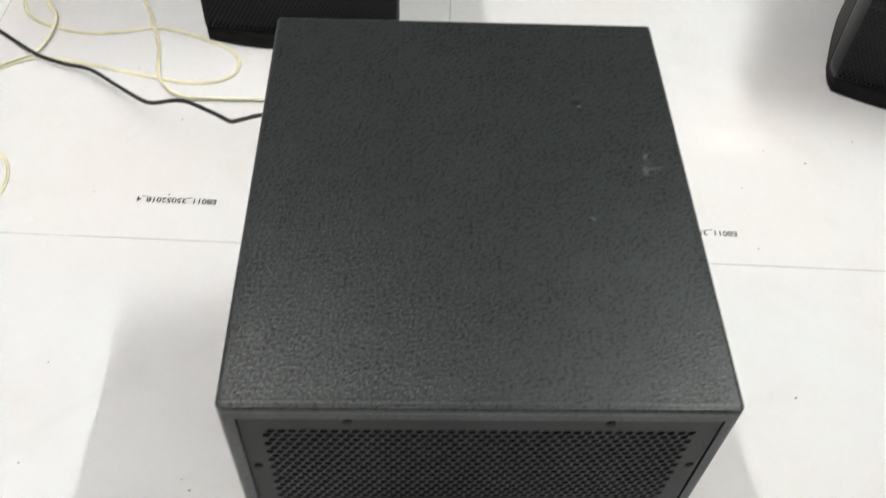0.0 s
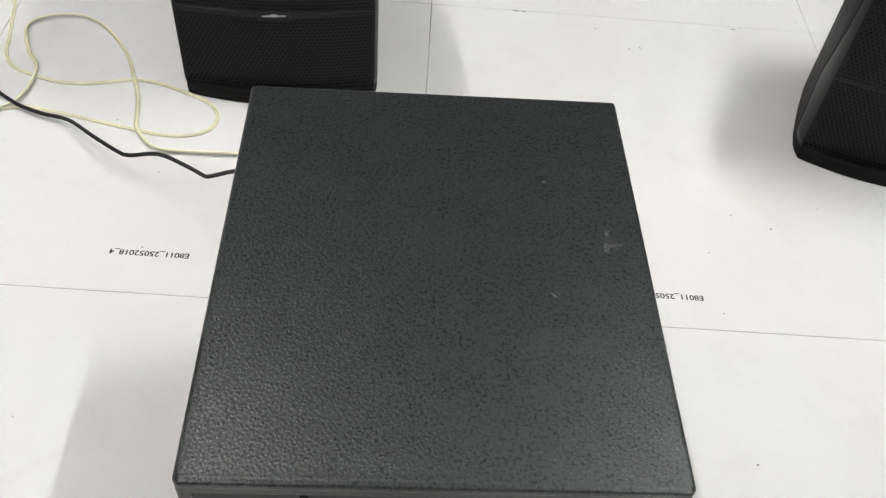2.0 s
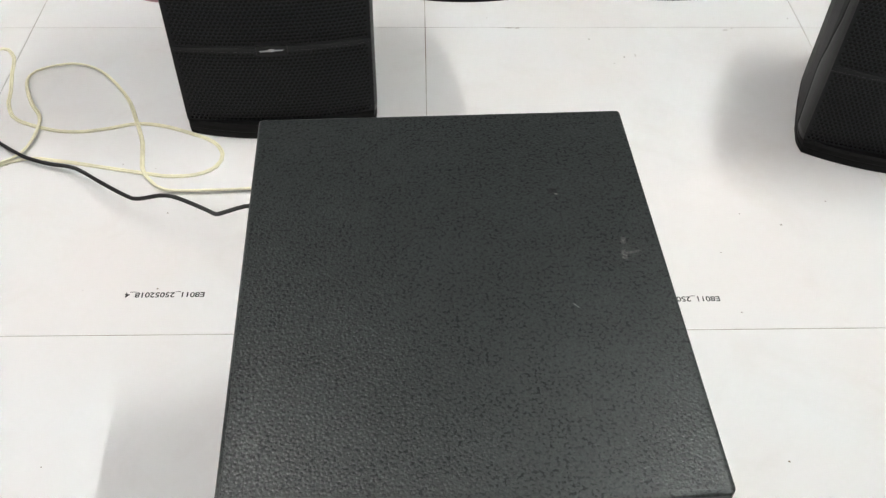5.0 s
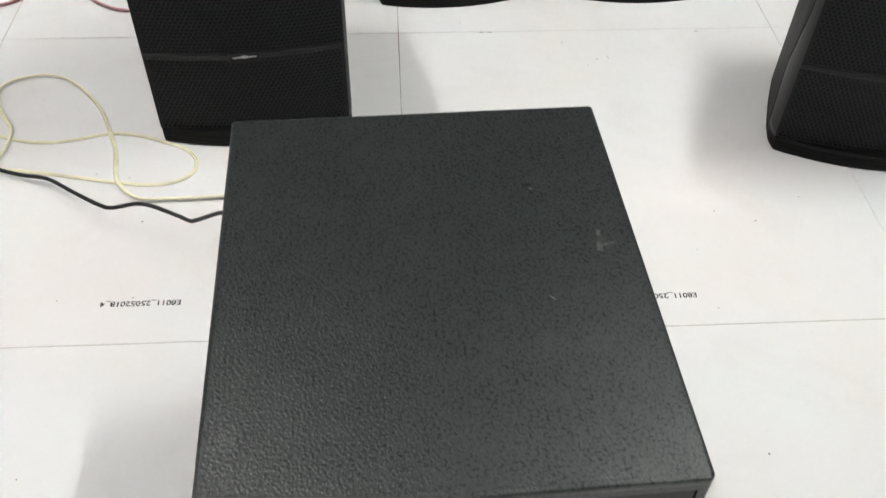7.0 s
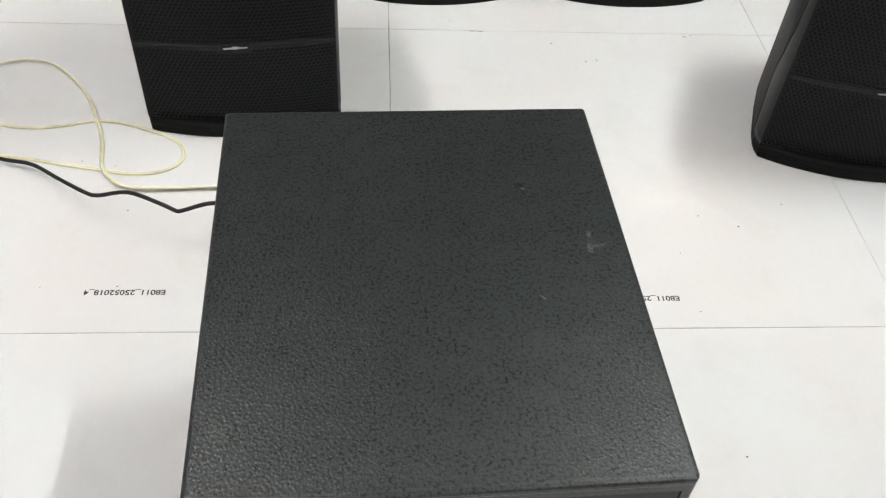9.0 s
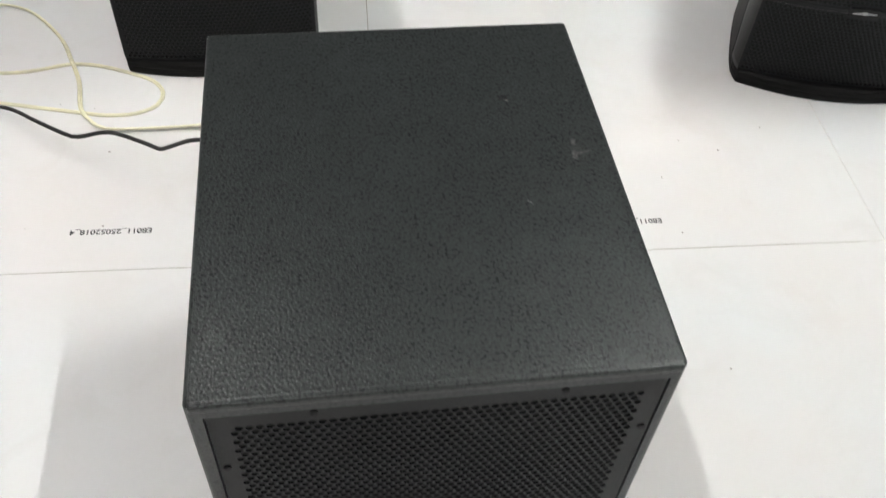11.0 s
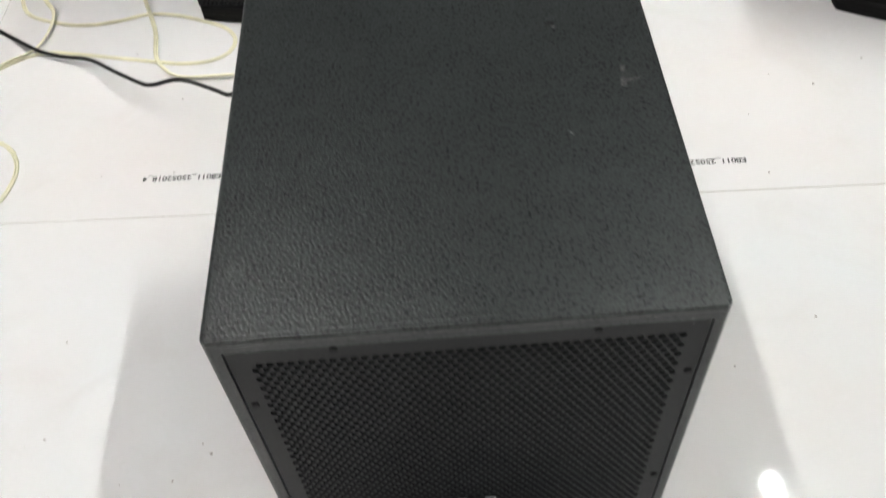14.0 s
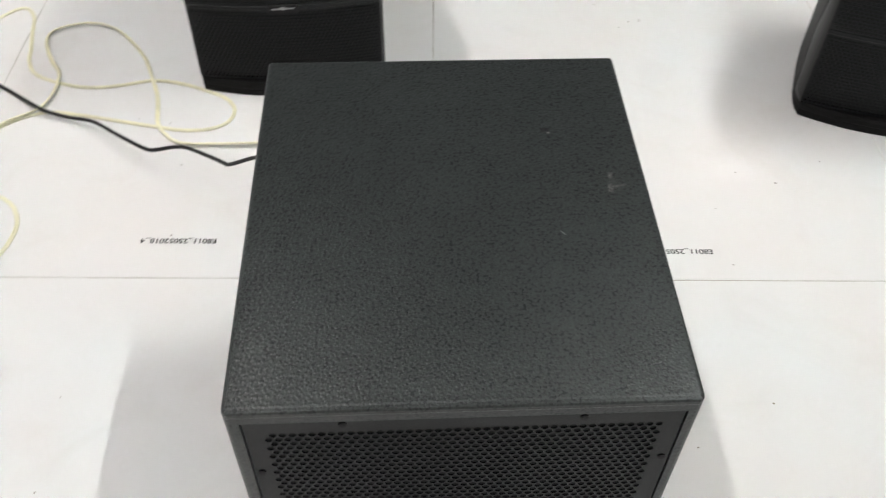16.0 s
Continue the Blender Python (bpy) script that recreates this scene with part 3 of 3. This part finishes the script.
small_loop = [(-1.0, 1.02), (-0.93, 1.14), (-0.868, 1.219), (-0.828, 1.252), (-0.8, 1.222), (-0.788, 1.162), (-0.776, 1.105), (-0.77, 1.069), (-0.744, 1.025), (-0.676, 0.993), (-0.624, 0.985),
              (-0.575, 0.991), (-0.524, 1.003), (-0.474, 0.995), (-0.421, 0.972), (-0.377, 0.946), (-0.357, 0.912), (-0.365, 0.879), (-0.397, 0.86), (-0.445, 0.858),
              (-0.49, 0.868), (-0.565, 0.887), (-0.637, 0.905), (-0.706, 0.9135), (-0.77, 0.878), (-0.81, 0.828), (-0.93, 0.74), (-1.05, 0.7)]
big_loop = [(-1.05, 0.71), (-0.93, 0.75), (-0.804, 0.836), (-0.765, 0.884), (-0.718, 0.916), (-0.701, 0.951), (-0.697, 0.998), (-0.703, 1.03), (-0.725, 1.065), (-0.747, 1.118), (-0.75, 1.154), (-0.728, 1.176), (-0.677, 1.189),
            (-0.631, 1.173), (-0.591, 1.134), (-0.548, 1.07), (-0.524, 1.01), (-0.502, 0.945), (-0.49, 0.873), (-0.472, 0.843), (-0.445, 0.82), (-0.383, 0.815), (-0.28, 0.817), (-0.12, 0.83), (0.05, 0.8)]
side_loop = [(-1.1, 0.76), (-0.9, 0.72), (-0.782, 0.711), (-0.732, 0.701), (-0.703, 0.684), (-0.684, 0.656), (-0.676, 0.62), (-0.685, 0.573), (-0.703, 0.545), (-0.726, 0.528), (-0.81, 0.482), (-0.95, 0.42)]
twin_cable("speaker_cable", flat(small_loop, 0.0018), CREAM_WIRE, "cream twin speaker cable lying in a narrow loop on the floor")
twin_cable("speaker_cable", flat(big_loop, 0.0052), CREAM_WIRE, "cream twin speaker cable lying in a wide loop on the floor", 0.0021, 38)
twin_cable("speaker_cable", flat(side_loop, 0.0018), CREAM_WIRE, "cream twin speaker cable bent round on the floor")
round_cable("signal_cable", [(-1.1, 1.2, 0.0032), (-0.95, 1.1, 0.0032), (-0.8, 0.99, 0.004), (-0.719, 0.925, 0.0085), (-0.692, 0.907, 0.0094), (-0.650, 0.889, 0.0101), (-0.602, 0.870, 0.0156), (-0.544, 0.818, 0.0273), (-0.493, 0.774, 0.0374),
                             (-0.471, 0.763, 0.0406), (-0.419, 0.749, 0.0593), (-0.366, 0.715, 0.0671), (-0.342, 0.698, 0.0686), (-0.333, 0.693, 0.0690), (-0.323, 0.694, 0.0706), (-0.275, 0.696, 0.0819), (-0.223, 0.648, 0.1020), (-0.142, 0.571, 0.1275), (-0.101, 0.476, 0.1360)],
            BLACK_WIRE, "thin black cable rising off the floor to the subwoofer's back", 0.0034)
twin_cable("speaker_cable", flat([(-1.1, 1.5), (-0.95, 1.46), (-0.852, 1.452), (-0.806, 1.46), (-0.777, 1.488), (-0.763, 1.539), (-0.772, 1.589), (-0.82, 1.68), (-0.9, 1.75)], 0.0026), PINK_WIRE, "pink twin speaker cable curving on the floor", 0.0026, 62)
twin_cable("speaker_cable", flat([(-1.1, 1.44), (-0.95, 1.5), (-0.872, 1.532), (-0.843, 1.564), (-0.811, 1.586), (-0.72, 1.66)], 0.0045), PINK_WIRE, "pink twin speaker cable curving on the floor", 0.0026, 62)
twin_cable("speaker_cable", flat([(-0.78, 1.72), (-0.72, 1.64), (-0.7, 1.584), (-0.682, 1.534), (-0.64, 1.473), (-0.598, 1.436), (-0.549, 1.415), (-0.42, 1.41), (-0.25, 1.45)], 0.0026), PINK_WIRE, "pink twin speaker cable curving on the floor", 0.0026, 62)
round_cable("signal_cable", flat([(-1.1, 1.36), (-0.95, 1.43), (-0.856, 1.468), (-0.827, 1.496), (-0.801, 1.542), (-0.779, 1.584), (-0.74, 1.7)], 0.0084), BLACK_WIRE, "black cable lying across pink cables", 0.0026)


# ---- dust on the floor ----
def dust():
    bm = bmesh.new()
    rnd = random.Random(4)
    spots = [(-0.65, 0.301), (-0.53, 0.303), (-0.607, 0.199), (-0.529, 0.161), (-0.552, 0.153), (-0.424, 0.094), (-0.443, 0.05), (-0.414, 0.038), (-0.36, 0.094), (-0.329, 0.14),
             (-0.317, 0.126), (-0.528, 0.05), (0.338, 0.194), (0.46, 0.258), (0.451, -0.018), (0.685, 0.745), (0.472, 0.636), (0.47, 0.512), (0.398, 1.156), (0.422, 1.176),
             (0.445, 1.184), (0.446, 1.178), (0.156, 1.328), (0.198, 1.287), (0.203, 1.288), (0.361, 1.241), (-0.433, 0.769), (-0.47, 0.88), (-0.528, 0.894), (0.671, 1.269)]
    spots += [(rnd.uniform(-0.85, 0.95), rnd.uniform(0.5, 1.5)) for k in range(10)]
    for x, y, wide in ((0.197, 1.289, 0.005), (0.216, 1.287, 0.006), (0.656, 1.263, 0.006)):      # crumbs along a joint
        top = bm.verts.new((x, y, 0.0012))
        ring = [bm.verts.new((x + math.cos(j * 0.9) * wide * rnd.uniform(0.7, 1.1), y + math.sin(j * 0.9) * 0.0016 * rnd.uniform(0.6, 1.3), 0.0)) for j in range(7)]
        for j in range(7):
            bm.faces.new((ring[j], ring[(j + 1) % 7], top))
    for x, y in spots:
        r = rnd.uniform(0.001, 0.0019)
        a = rnd.uniform(0, 3.14)
        top = bm.verts.new((x, y, r * 0.7))
        ring = [bm.verts.new((x + math.cos(a + j * 1.2566) * r * rnd.uniform(0.6, 1.5), y + math.sin(a + j * 1.2566) * r * rnd.uniform(0.5, 1.1), 0.0)) for j in range(5)]
        for j in range(5):
            bm.faces.new((ring[j], ring[(j + 1) % 5], top))
    tagged(new("dust_specks", mesh_of(bm, "dust_specks", DUST)), "dark specks of dust scattered on the white tiles", "dust", kind="stuff")


dust()


# ---- floor tiles ----
TILE_SIZE, TILE_TURN, CROSS = 0.8, -2.2, (0.023, 1.298)
tile_mesh = mesh_of(box(bmesh.new(), -0.3993, 0.3993, -0.3993, 0.3993, -0.002, 0.0, 0.0005, 1), "tile", TILE)
grid = Matrix.Translation((*CROSS, 0)) @ Matrix.Rotation(radians(TILE_TURN), 4, "Z")
tiles = {}
for i in range(-6, 7):
    for j in range(-8, 7):
        narrow = 1.015 if i == -1 else 1.0            # one course is a little wider
        shift = -0.006 if i == -1 else -0.012 if i < -1 else 0.0
        m = grid @ Matrix.Translation(((i + 0.5) * TILE_SIZE + shift, (j + 0.5) * TILE_SIZE, 0)) @ Matrix.Diagonal((narrow, 1, 1, 1))
        p = m.translation
        if not (x0 - 0.3 < p.x < x1 + 0.3 and y0 - 0.3 < p.y < y1 + 0.3):
            continue
        ob = new("tile", tile_mesh)
        ob.parent = floor
        ob.matrix_basis = m
        tiles[i, j] = ob


def printed_code(tile, text, x, y):
    """The small code printed near a tile's edge, read from the far side; x, y is its first letter."""
    cu = bpy.data.curves.new("printed_code", "FONT")
    cu.body = text
    cu.size = 0.0138
    cu.offset = 0.0003
    tmp = new("printed_code", cu)
    me = bpy.data.meshes.new_from_object(tmp.evaluated_get(bpy.context.evaluated_depsgraph_get()))
    bpy.data.objects.remove(tmp)
    wide = max(v.co.x for v in me.vertices)
    for v in me.vertices:
        v.co.x *= 0.122 / wide
    me.materials.append(INK)
    ob = part("printed_code", me, None, tile, "small black printed code")
    ob.matrix_basis = tile.matrix_basis.inverted() @ pose(x, y, 0.0004, 0, 0, 180 + TILE_TURN)


printed_code(tiles[-1, -1], "E8011_25052018_4", -0.3505, 0.5925)
printed_code(tiles[0, -1], "E8011_25052018_2", 0.444, 0.5448)
